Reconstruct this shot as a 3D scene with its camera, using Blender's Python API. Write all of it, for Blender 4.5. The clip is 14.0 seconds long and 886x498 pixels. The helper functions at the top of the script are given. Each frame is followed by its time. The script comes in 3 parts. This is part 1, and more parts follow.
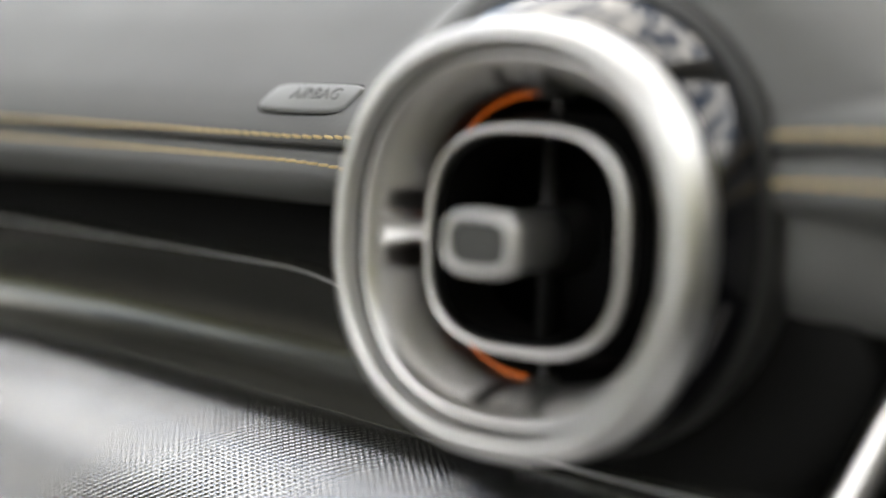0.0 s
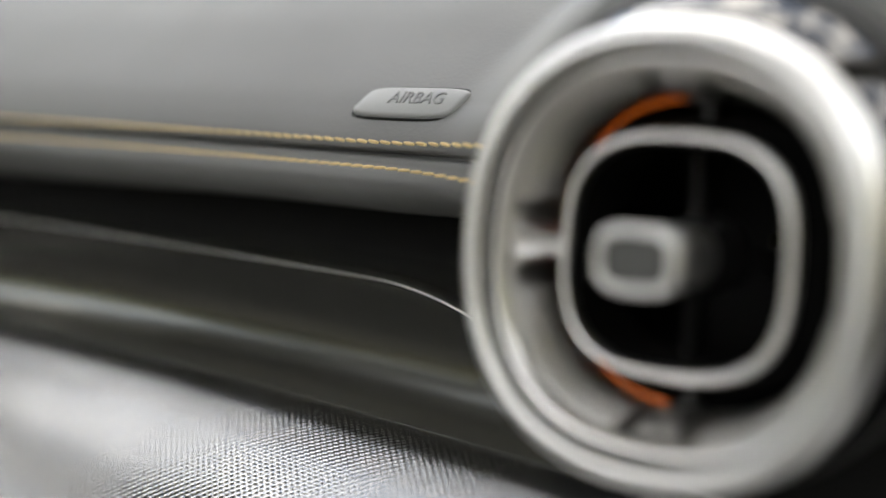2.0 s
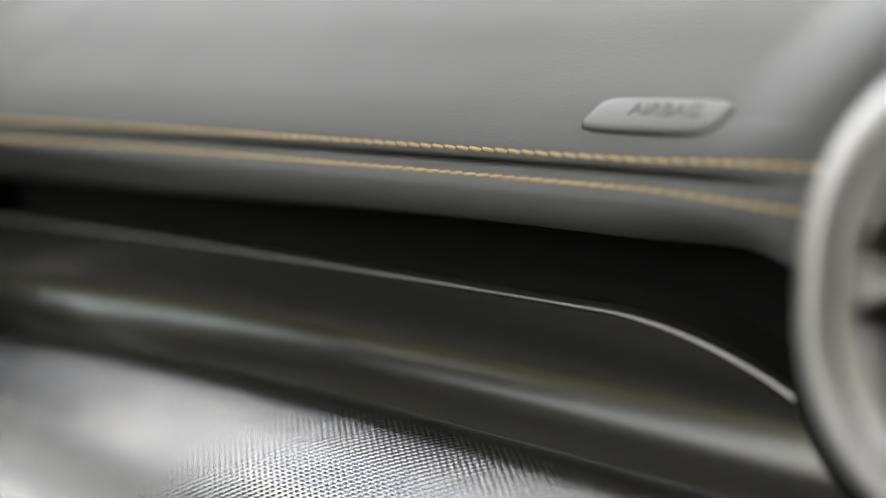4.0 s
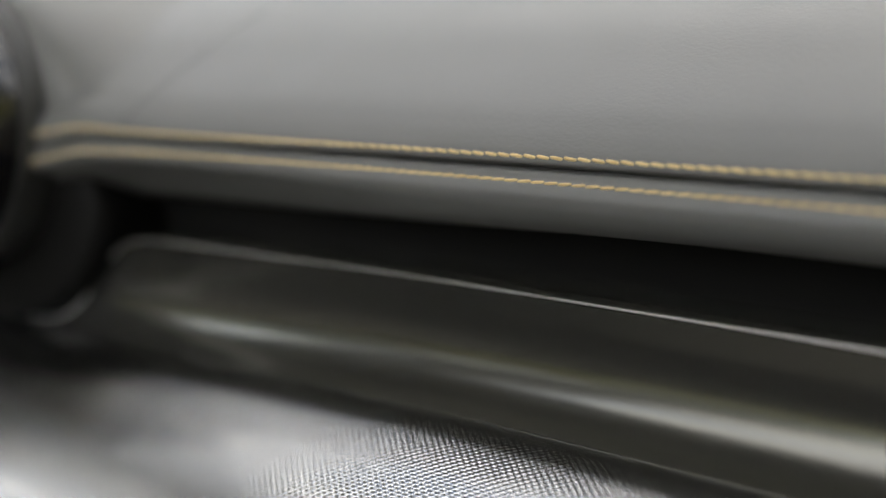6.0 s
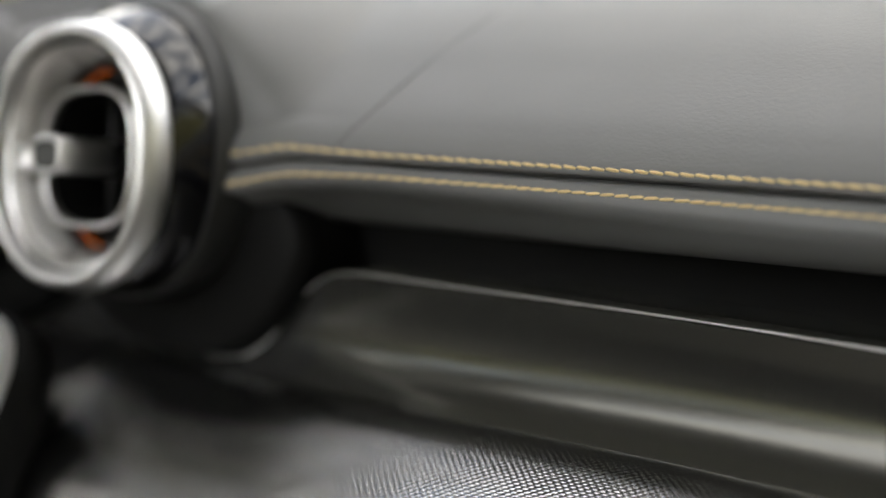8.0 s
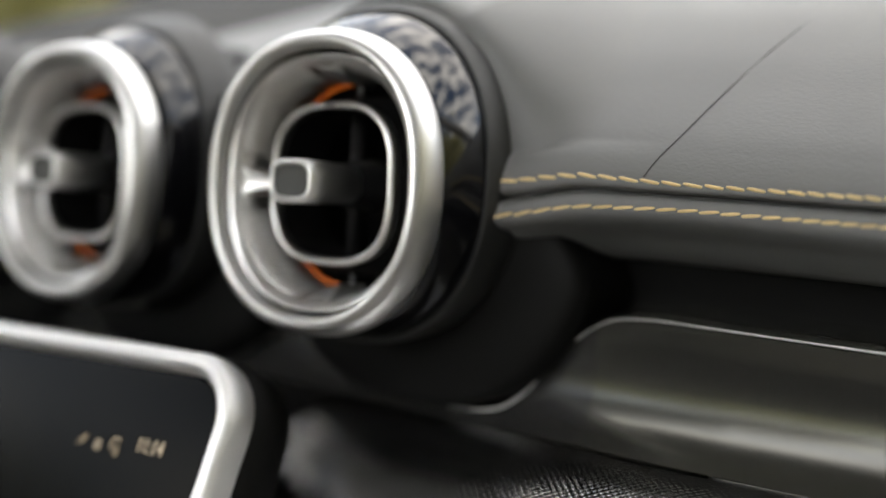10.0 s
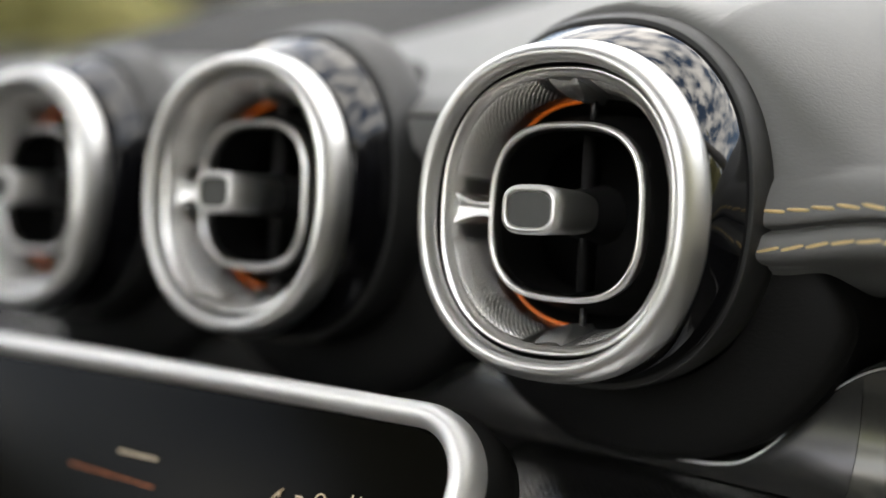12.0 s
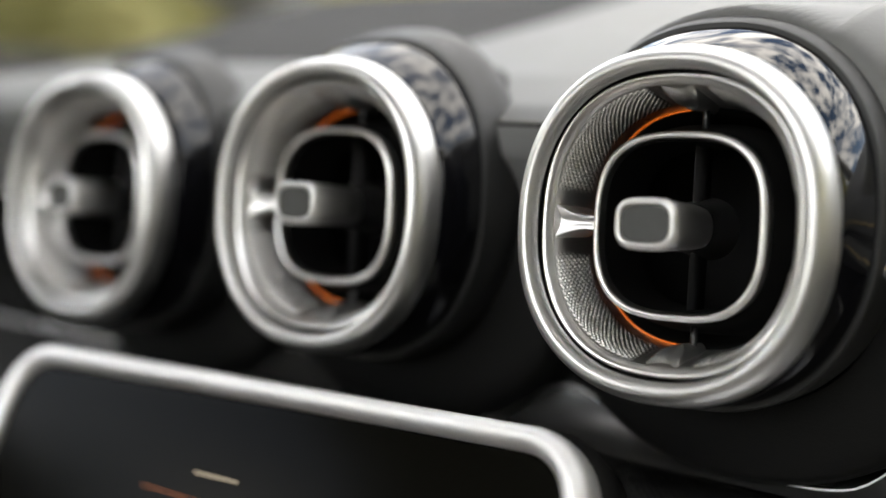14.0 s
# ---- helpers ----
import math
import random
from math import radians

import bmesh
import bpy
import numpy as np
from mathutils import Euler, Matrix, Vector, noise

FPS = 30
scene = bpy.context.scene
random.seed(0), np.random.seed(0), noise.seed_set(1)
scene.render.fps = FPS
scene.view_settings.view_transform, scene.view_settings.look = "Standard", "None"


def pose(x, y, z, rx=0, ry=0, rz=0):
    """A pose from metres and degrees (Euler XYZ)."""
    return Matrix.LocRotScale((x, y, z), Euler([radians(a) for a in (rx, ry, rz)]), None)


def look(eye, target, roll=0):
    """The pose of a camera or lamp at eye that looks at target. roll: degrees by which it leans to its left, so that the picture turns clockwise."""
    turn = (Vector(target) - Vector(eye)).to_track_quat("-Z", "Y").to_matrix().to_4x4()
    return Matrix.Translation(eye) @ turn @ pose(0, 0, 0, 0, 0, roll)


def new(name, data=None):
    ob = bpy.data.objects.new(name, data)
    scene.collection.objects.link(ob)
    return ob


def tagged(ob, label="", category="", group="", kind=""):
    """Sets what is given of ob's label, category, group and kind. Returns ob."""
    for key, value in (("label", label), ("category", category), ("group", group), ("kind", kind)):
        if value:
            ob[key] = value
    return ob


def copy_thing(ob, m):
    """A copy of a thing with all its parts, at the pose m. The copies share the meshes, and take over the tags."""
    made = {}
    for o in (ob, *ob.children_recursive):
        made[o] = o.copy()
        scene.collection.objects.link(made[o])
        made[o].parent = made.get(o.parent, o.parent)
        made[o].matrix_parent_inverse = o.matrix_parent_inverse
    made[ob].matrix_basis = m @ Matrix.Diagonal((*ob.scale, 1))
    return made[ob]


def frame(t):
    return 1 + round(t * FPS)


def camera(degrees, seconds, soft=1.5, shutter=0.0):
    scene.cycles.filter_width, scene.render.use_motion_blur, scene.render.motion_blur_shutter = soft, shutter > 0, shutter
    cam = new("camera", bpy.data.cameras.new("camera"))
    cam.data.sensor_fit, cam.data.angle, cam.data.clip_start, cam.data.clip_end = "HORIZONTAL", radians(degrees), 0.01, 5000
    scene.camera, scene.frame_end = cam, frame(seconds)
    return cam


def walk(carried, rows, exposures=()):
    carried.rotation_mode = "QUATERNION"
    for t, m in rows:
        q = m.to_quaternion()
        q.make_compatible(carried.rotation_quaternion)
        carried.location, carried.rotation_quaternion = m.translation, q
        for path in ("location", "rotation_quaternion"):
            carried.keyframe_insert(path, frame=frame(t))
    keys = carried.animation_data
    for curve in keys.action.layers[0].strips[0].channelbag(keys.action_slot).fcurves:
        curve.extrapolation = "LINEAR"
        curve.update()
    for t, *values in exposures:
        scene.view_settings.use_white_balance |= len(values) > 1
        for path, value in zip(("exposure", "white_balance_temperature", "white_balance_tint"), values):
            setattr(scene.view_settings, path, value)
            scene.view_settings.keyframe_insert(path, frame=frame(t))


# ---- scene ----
LENS = 38.42
cam = camera(LENS, 14.0, soft=1.6)
cam.data.dof.use_dof = True
cam.data.dof.focus_distance = 0.378
cam.data.dof.aperture_fstop = 3.0

# seconds, eye, target, roll
PATH = [
    (0, (0.4900, -0.3104, 0.0786), (0.2552, 0.0076, 0.0172), -0.03),
    (0.5, (0.4862, -0.3107, 0.0785), (0.2514, 0.0073, 0.0173), -0.02),
    (1, (0.4789, -0.3111, 0.0784), (0.2440, 0.0068, 0.0174), 0.01),
    (1.5, (0.4676, -0.3118, 0.0783), (0.2325, 0.0061, 0.0176), 0.06),
    (2, (0.4526, -0.3127, 0.0781), (0.2172, 0.0050, 0.0180), 0.12),
    (2.5, (0.4356, -0.3138, 0.0779), (0.2000, 0.0038, 0.0183), 0.18),
    (3, (0.4157, -0.3151, 0.0777), (0.1797, 0.0024, 0.0188), 0.26),
    (3.2, (0.4078, -0.3157, 0.0777), (0.1717, 0.0018, 0.0189), 0.30),
    (5.3, (0.3153, -0.3223, 0.0769), (0.0777, -0.0054, 0.0212), 0.66),
    (5.5, (0.3059, -0.3230, 0.0769), (0.0680, -0.0062, 0.0215), 0.70),
    (6, (0.2819, -0.3249, 0.0768), (0.0437, -0.0082, 0.0221), 0.80),
    (6.5, (0.2574, -0.3268, 0.0767), (0.0187, -0.0103, 0.0228), 0.89),
    (7, (0.2321, -0.3289, 0.0766), (-0.0070, -0.0126, 0.0235), 0.99),
    (7.2, (0.2217, -0.3297, 0.0765), (-0.0175, -0.0135, 0.0239), 1.03),
    (9.3, (0.1042, -0.3402, 0.0765), (-0.1369, -0.0248, 0.0276), 1.50),
    (9.5, (0.0932, -0.3413, 0.0765), (-0.1481, -0.0260, 0.0280), 1.54),
    (10, (0.0645, -0.3440, 0.0766), (-0.1773, -0.0289, 0.0290), 1.66),
    (10.2, (0.0544, -0.3450, 0.0767), (-0.1875, -0.0300, 0.0294), 1.70),
    (10.5, (0.0392, -0.3465, 0.0767), (-0.2029, -0.0316, 0.0300), 1.76),
    (11, (0.0146, -0.3490, 0.0768), (-0.2280, -0.0343, 0.0309), 1.86),
    (11.5, (-0.0050, -0.3510, 0.0770), (-0.2479, -0.0365, 0.0316), 1.93),
    (12, (-0.0215, -0.3528, 0.0771), (-0.2647, -0.0383, 0.0323), 2.00),
    (12.5, (-0.0346, -0.3541, 0.0772), (-0.2780, -0.0398, 0.0328), 2.05),
    (13, (-0.0453, -0.3553, 0.0772), (-0.2888, -0.0410, 0.0332), 2.09),
    (13.5, (-0.0524, -0.3560, 0.0773), (-0.2960, -0.0418, 0.0335), 2.12),
    (14, (-0.0570, -0.3565, 0.0773), (-0.3007, -0.0424, 0.0337), 2.14),
]
walk(cam, [(t, look(eye, target, roll)) for t, eye, target, roll in PATH], exposures=[(0, 1.77, 7300, 10), (14, 1.77, 7300, 10)])

# ---- world, sun ----
SUN_ELEVATION, SUN_ROTATION = radians(48), radians(200)
world = bpy.data.worlds.new("sky")
scene.world = world
world.use_nodes = True
wn, wl = world.node_tree.nodes, world.node_tree.links
wn.clear()
w_out = wn.new("ShaderNodeOutputWorld")
w_bg = wn.new("ShaderNodeBackground")
w_sky = wn.new("ShaderNodeTexSky")
w_sky.sky_type = "NISHITA"
w_sky.sun_disc = False
w_sky.sun_elevation, w_sky.sun_rotation = SUN_ELEVATION, SUN_ROTATION
w_co = wn.new("ShaderNodeTexCoord")
w_map = wn.new("ShaderNodeMapping")
w_map.inputs["Scale"].default_value = (1.0, 1.0, 2.2)
w_noise = wn.new("ShaderNodeTexNoise")
w_noise.inputs["Scale"].default_value = 5.6
w_noise.inputs["Detail"].default_value = 7
w_noise.inputs["Roughness"].default_value = 0.58
w_ramp = wn.new("ShaderNodeValToRGB")
w_ramp.color_ramp.elements[0].position, w_ramp.color_ramp.elements[1].position = 0.43, 0.61
w_mix = wn.new("ShaderNodeMix")
w_mix.data_type = "RGBA"
w_mix.inputs[7].default_value = (15.0, 15.2, 15.4, 1)
wl.new(w_co.outputs["Generated"], w_map.inputs["Vector"])
wl.new(w_map.outputs["Vector"], w_noise.inputs["Vector"])
wl.new(w_noise.outputs["Fac"], w_ramp.inputs["Fac"])
wl.new(w_ramp.outputs["Color"], w_mix.inputs[0])
wl.new(w_sky.outputs["Color"], w_mix.inputs[6])
wl.new(w_mix.outputs[2], w_bg.inputs["Color"])
wl.new(w_bg.outputs["Background"], w_out.inputs["Surface"])
w_bg.inputs["Strength"].default_value = 0.13

sun = new("sun", bpy.data.lights.new("sun", "SUN"))
sun.data.energy, sun.data.angle, sun.data.color = 2.5, radians(10), (1.0, 0.94, 0.86)
sun.matrix_world = look((0, 0, 0), (math.sin(SUN_ROTATION) * -math.cos(SUN_ELEVATION), -math.cos(SUN_ROTATION) * math.cos(SUN_ELEVATION), -math.sin(SUN_ELEVATION)))


# ---- materials ----
def material(name, color, rough=0.5, metal=0.0, grain=None, relief=None, stain=None, coat=0.0, emit=None, spec=0.5):
    """grain: (scale, amount) colour variation; relief: (kind, scale, strength, distance); stain: (scale, roughness change)."""
    m = bpy.data.materials.new(name)
    m.use_nodes = True
    n, l = m.node_tree.nodes, m.node_tree.links
    b = n["Principled BSDF"]
    b.inputs["Base Color"].default_value = (*color, 1)
    b.inputs["Roughness"].default_value = rough
    b.inputs["Metallic"].default_value = metal
    b.inputs["Coat Weight"].default_value = coat
    b.inputs["Coat Roughness"].default_value = 0.04
    b.inputs["Specular IOR Level"].default_value = spec
    co = n.new("ShaderNodeTexCoord")
    if grain:
        t = n.new("ShaderNodeTexNoise")
        t.inputs["Scale"].default_value, t.inputs["Detail"].default_value = grain[0], 6
        r = n.new("ShaderNodeMapRange")
        r.inputs["To Min"].default_value, r.inputs["To Max"].default_value = 1 - grain[1], 1 + grain[1]
        x = n.new("ShaderNodeMix")
        x.data_type, x.blend_type = "RGBA", "MULTIPLY"
        x.inputs[0].default_value = 1
        x.inputs[6].default_value = (*color, 1)
        l.new(co.outputs["Object"], t.inputs["Vector"])
        l.new(t.outputs["Fac"], r.inputs["Value"])
        l.new(r.outputs["Result"], x.inputs[7])
        l.new(x.outputs[2], b.inputs["Base Color"])
    if stain:
        t = n.new("ShaderNodeTexNoise")
        t.inputs["Scale"].default_value, t.inputs["Detail"].default_value = stain[0], 4
        r = n.new("ShaderNodeMapRange")
        r.inputs["To Min"].default_value, r.inputs["To Max"].default_value = rough - stain[1], rough + stain[1]
        l.new(co.outputs["Object"], t.inputs["Vector"])
        l.new(t.outputs["Fac"], r.inputs["Value"])
        l.new(r.outputs["Result"], b.inputs["Roughness"])
    if relief:
        bump = n.new("ShaderNodeBump")
        bump.inputs["Strength"].default_value, bump.inputs["Distance"].default_value = relief[2], relief[3]
        if relief[0] == "leather":
            v = n.new("ShaderNodeTexVoronoi")
            v.feature = "SMOOTH_F1"
            v.inputs["Scale"].default_value = relief[1]
            mp = n.new("ShaderNodeMapping")
            mp.inputs["Scale"].default_value = (0.6, 1, 1.5)
            wob = n.new("ShaderNodeTexNoise")
            wob.inputs["Scale"].default_value = relief[1] * 0.5
            mixv = n.new("ShaderNodeMix")
            mixv.data_type = "VECTOR"
            mixv.inputs[0].default_value = 0.003
            l.new(co.outputs["Object"], mp.inputs["Vector"])
            l.new(co.outputs["Object"], wob.inputs["Vector"])
            l.new(mp.outputs["Vector"], mixv.inputs[4])
            l.new(wob.outputs["Color"], mixv.inputs[5])
            l.new(mixv.outputs[1], v.inputs["Vector"])
            l.new(v.outputs["Distance"], bump.inputs["Height"])
        else:
            t = n.new("ShaderNodeTexNoise")
            t.inputs["Scale"].default_value, t.inputs["Detail"].default_value = relief[1], 5
            l.new(co.outputs["Object"], t.inputs["Vector"])
            l.new(t.outputs["Fac"], bump.inputs["Height"])
        l.new(bump.outputs["Normal"], b.inputs["Normal"])
    if emit:
        b.inputs["Emission Color"].default_value = (*emit[:3], 1)
        b.inputs["Emission Strength"].default_value = emit[3]
    return m


leather = material("leather", (0.126, 0.127, 0.123), 0.52, grain=(9, 0.12), relief=("leather", 900, 0.15, 0.0004), stain=(30, 0.06))
leather_black = material("leather_black", (0.0050, 0.0050, 0.0047), 0.62, grain=(20, 0.15), relief=("leather", 900, 0.2, 0.0003), spec=0.12)
soft_plastic = material("soft_plastic", (0.022, 0.0225, 0.022), 0.48, grain=(60, 0.1), relief=("noise", 1800, 0.5, 0.0003), stain=(200, 0.1))
gloss_black = material("gloss_black", (0.004, 0.004, 0.005), 0.045, spec=0.55, stain=(40, 0.015))
satin_silver = material("satin_silver", (0.72, 0.715, 0.70), 0.40, 1.0, grain=(35, 0.03), relief=("noise", 4000, 0.06, 0.0001), stain=(60, 0.05))
bowl_silver = material("bowl_silver", (0.80, 0.79, 0.77), 0.33, 1.0, grain=(35, 0.04), stain=(60, 0.03))
bright_silver = material("bright_silver", (0.78, 0.77, 0.755), 0.30, 1.0, grain=(35, 0.03), stain=(60, 0.04))
# dark enough to stand in for the shade in gaps and ducts
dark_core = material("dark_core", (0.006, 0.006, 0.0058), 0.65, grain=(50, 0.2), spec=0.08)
vane_plastic = material("vane_plastic", (0.02, 0.02, 0.02), 0.28, grain=(50, 0.2))
dark_grain = material("dark_grain", (0.030, 0.030, 0.0295), 0.8, grain=(40, 0.15), relief=("noise", 1500, 0.5, 0.0003), spec=0.2)
knob_grey = material("knob_grey", (0.055, 0.056, 0.052), 0.55, grain=(300, 0.15), relief=("noise", 2500, 0.3, 0.0002))
orange_glow = material("orange_light_guide", (0.50, 0.13, 0.02), 0.35, grain=(60, 0.1), emit=(1.0, 0.20, 0.02, 0.10))
thread_grey = material("thread_grey", (0.20, 0.20, 0.18), 0.75, grain=(900, 0.2), relief=("noise", 4000, 0.6, 0.0003))
thread = material("thread", (0.74, 0.56, 0.27), 0.75, grain=(900, 0.2), relief=("noise", 4000, 0.6, 0.0003))
decor_gloss = material("decor_gloss", (0.105, 0.105, 0.094), 0.19, metal=0.8, grain=(8, 0.15), stain=(25, 0.04))
# dark copy of decor_gloss, for where the trim reflects only darkness
decor_dimmed = material("decor_dimmed", (0.018, 0.018, 0.017), 0.22, spec=0.8, grain=(8, 0.15), stain=(25, 0.04))
weave_gloss = material("weave_gloss", (0.46, 0.46, 0.455), 0.17, metal=1.0, coat=0.3, grain=(20, 0.2))
weave_dark = material("weave_dark", (0.30, 0.30, 0.297), 0.18, metal=1.0, coat=0.3, grain=(20, 0.2))
label_grey = material("label_grey", (0.27, 0.275, 0.27), 0.4, grain=(40, 0.08), relief=("noise", 2500, 0.2, 0.0002))
label_ink = material("label_relief", (0.17, 0.174, 0.172), 0.45, grain=(60, 0.1))
frame_silver = material("frame_silver", (0.86, 0.855, 0.845), 0.52, 1.0, grain=(35, 0.03), stain=(60, 0.05))
screen_glass = material("screen_glass", (0.0035, 0.0033, 0.0025), 0.14, spec=0.03, grain=(12, 0.2), stain=(15, 0.03))
screen_lit = material("screen_symbols", (0.4, 0.34, 0.25), 0.5, emit=(0.95, 0.78, 0.55, 0.085), grain=(300, 0.05))
screen_orange = material("screen_orange_line", (0.5, 0.15, 0.05), 0.5, emit=(0.9, 0.25, 0.06, 0.05), grain=(300, 0.05))
cabin_dark = material("cabin_dark", (0.03, 0.03, 0.03), 0.8, grain=(6, 0.2), relief=("noise", 300, 0.3, 0.001))
headliner = material("headliner", (0.28, 0.28, 0.27), 0.9, grain=(6, 0.15), relief=("noise", 600, 0.4, 0.001))
asphalt = material("asphalt", (0.16, 0.16, 0.11), 0.9, grain=(0.4, 0.35), relief=("noise", 30, 0.5, 0.01))
foliage = material("foliage", (0.30, 0.29, 0.13), 0.8, grain=(0.3, 0.4), relief=("noise", 4, 0.6, 0.1))


# ---- mesh helpers ----
def obj_from(name, verts, faces, mat, parent=None, label="", smooth=True):
    me = bpy.data.meshes.new(name)
    me.from_pydata([tuple(v) for v in verts], [], faces)
    me.materials.append(mat)
    if smooth:
        me.polygons.foreach_set("use_smooth", [True] * len(me.polygons))
    me.update()
    ob = new(name, me)
    if parent:
        ob.parent = parent
    if label:
        tagged(ob, label=label)
    return ob


def part(name, bm, mat, parent, label="", smooth=True):
    bmesh.ops.recalc_face_normals(bm, faces=bm.faces)
    me = bpy.data.meshes.new(name)
    bm.to_mesh(me)
    bm.free()
    me.materials.append(mat)
    if smooth:
        me.polygons.foreach_set("use_smooth", [True] * len(me.polygons))
    ob = new(name, me)
    if parent:
        ob.parent = parent
    if label:
        tagged(ob, label=label)
    return ob


def thing(name, label, category, group="", kind="", m=None):
    ob = new(name)
    ob.empty_display_size = 0.02
    if m is not None:
        ob.matrix_world = m
    return tagged(ob, label, category, group, kind)


def sharp_by_angle(ob, degrees=40):
    ob.data.set_sharp_from_angle(angle=radians(degrees))
    return ob


def squircle(a, n):
    c, s = math.cos(a), math.sin(a)
    return math.copysign(abs(c) ** (2 / n), c), math.copysign(abs(s) ** (2 / n), s)


def loft(sections, count=96, closed=False, cap_front=False, cap_back=False):
    """Rings of half width, half height, exponent, y: verts and faces."""
    verts, faces = [], []
    for w, h, n, y in sections:
        for k in range(count):
            # even spacing along the outline
            u, v = squircle(2 * math.pi * k / count, n)
            verts.append((u * w, y, v * h))
    rings = len(sections)
    for i in range(rings if closed else rings - 1):
        j = (i + 1) % rings
        for k in range(count):
            q = (k + 1) % count
            faces.append((i * count + k, i * count + q, j * count + q, j * count + k))
    if cap_front:
        faces.append(tuple(range(count)))
    if cap_back:
        faces.append(tuple(reversed(range((rings - 1) * count, rings * count))))
    return verts, faces


def spline(points, steps=6):
    """Catmull-Rom through points of any length."""
    p = [np.array(q, float) for q in points]
    p = [2 * p[0] - p[1]] + p + [2 * p[-1] - p[-2]]
    out = []
    for i in range(1, len(p) - 2):
        a, b, c, d = p[i - 1], p[i], p[i + 1], p[i + 2]
        for k in range(steps):
            t = k / steps
            out.append(0.5 * (2 * b + (c - a) * t + (2 * a - 5 * b + 4 * c - d) * t * t + (3 * b - a - 3 * c + d) * t ** 3))
    out.append(p[-2])
    return out


def tube(path, radius, sides=8, cap=True, flat=1.0):
    """A round bar along a list of points: verts and faces."""
    verts, faces = [], []
    path = [Vector(p) for p in path]
    for i, p in enumerate(path):
        d = (path[min(i + 1, len(path) - 1)] - path[max(i - 1, 0)]).normalized()
        a = d.cross(Vector((0, 0, 1)))
        a = a.normalized() if a.length > 1e-4 else Vector((1, 0, 0))
        b = a.cross(d)
        r = radius(i / (len(path) - 1)) if callable(radius) else radius
        for k in range(sides):
            t = 2 * math.pi * k / sides
            verts.append(p + a * (math.cos(t) * r) + b * (math.sin(t) * r * flat))
    for i in range(len(path) - 1):
        for k in range(sides):
            q = (k + 1) % sides
            faces.append((i * sides + k, i * sides + q, (i + 1) * sides + q, (i + 1) * sides + k))
    if cap:
        faces.append(tuple(reversed(range(sides))))
        faces.append(tuple(range(len(verts) - sides, len(verts))))
    return verts, faces


def smoothstep(a, b, x):
    t = min(1, max(0, (x - a) / (b - a)))
    return t * t * (3 - 2 * t)


# ---- plan of the dashboard ----
VENT_L = (-0.4962, -0.0313, 0.0357)
VENT_M = (-0.3622, -0.0325, 0.0427)
VENT_R = (-0.2282, -0.0313, 0.0467)
VENT_P = (0.3290, -0.0660, 0.0350)
VENTS = [VENT_L, VENT_M, VENT_R, VENT_P]
FRONT_X = [-1.10, -0.80, -0.50, -0.27, -0.19, -0.10, 0.0, 0.06, 0.15, 0.22, 0.25, 0.33, 0.42, 0.56]
FRONT_Y = [-0.030, -0.030, -0.030, -0.030, -0.004, 0.0, 0.0, -0.003, -0.011, -0.019, -0.023, -0.033, -0.038, -0.042]


def front(x):
    """How far in the leather's seam lies along the dashboard."""
    return float(sum(np.interp(x + d, FRONT_X, FRONT_Y) for d in (-0.02, -0.01, 0, 0.01, 0.02)) / 5)


def spread(x):
    """The two rows of thread part near the vents."""
    return 1 + 0.55 * smoothstep(-0.10, -0.18, x) + 0.45 * smoothstep(0.21, 0.27, x)


def seam_z(x):
    return 0.0490 - 0.0055 * smoothstep(-0.14, -0.18, x) + 0.0075 * smoothstep(0.30, 0.40, x)


# across the pad, from the underside up over the seam and back to the windscreen: y from the seam's line, z
PAD = [(0.040, 0.0282), (0.024, 0.0284), (0.0135, 0.0296), (0.0048, 0.0326), (-0.0014, 0.0368), (-0.0038, 0.0407), (-0.0028, 0.0438),
       (-0.0008, 0.0458), (0.0000, 0.0474), (0.0014, 0.0483), (0.0052, 0.0490), (0.0017, 0.0498), (0.0006, 0.0508), (0.0010, 0.0524),
       (0.0030, 0.0556), (0.0075, 0.0610), (0.0150, 0.0685), (0.030, 0.0805), (0.050, 0.0950), (0.080, 0.1110), (0.12, 0.1245), (0.18, 0.1370),
       (0.26, 0.1440), (0.45, 0.1400), (0.80, 0.1200)]


def pad_point(x, q):
    """A place on the pad; q counts along PAD."""
    i = min(int(q), len(PAD) - 2)
    y = PAD[i][0] + (PAD[i + 1][0] - PAD[i][0]) * (q - i)
    z = PAD[i][1] + (PAD[i + 1][1] - PAD[i][1]) * (q - i)
    return pad_shift(x, y, z)


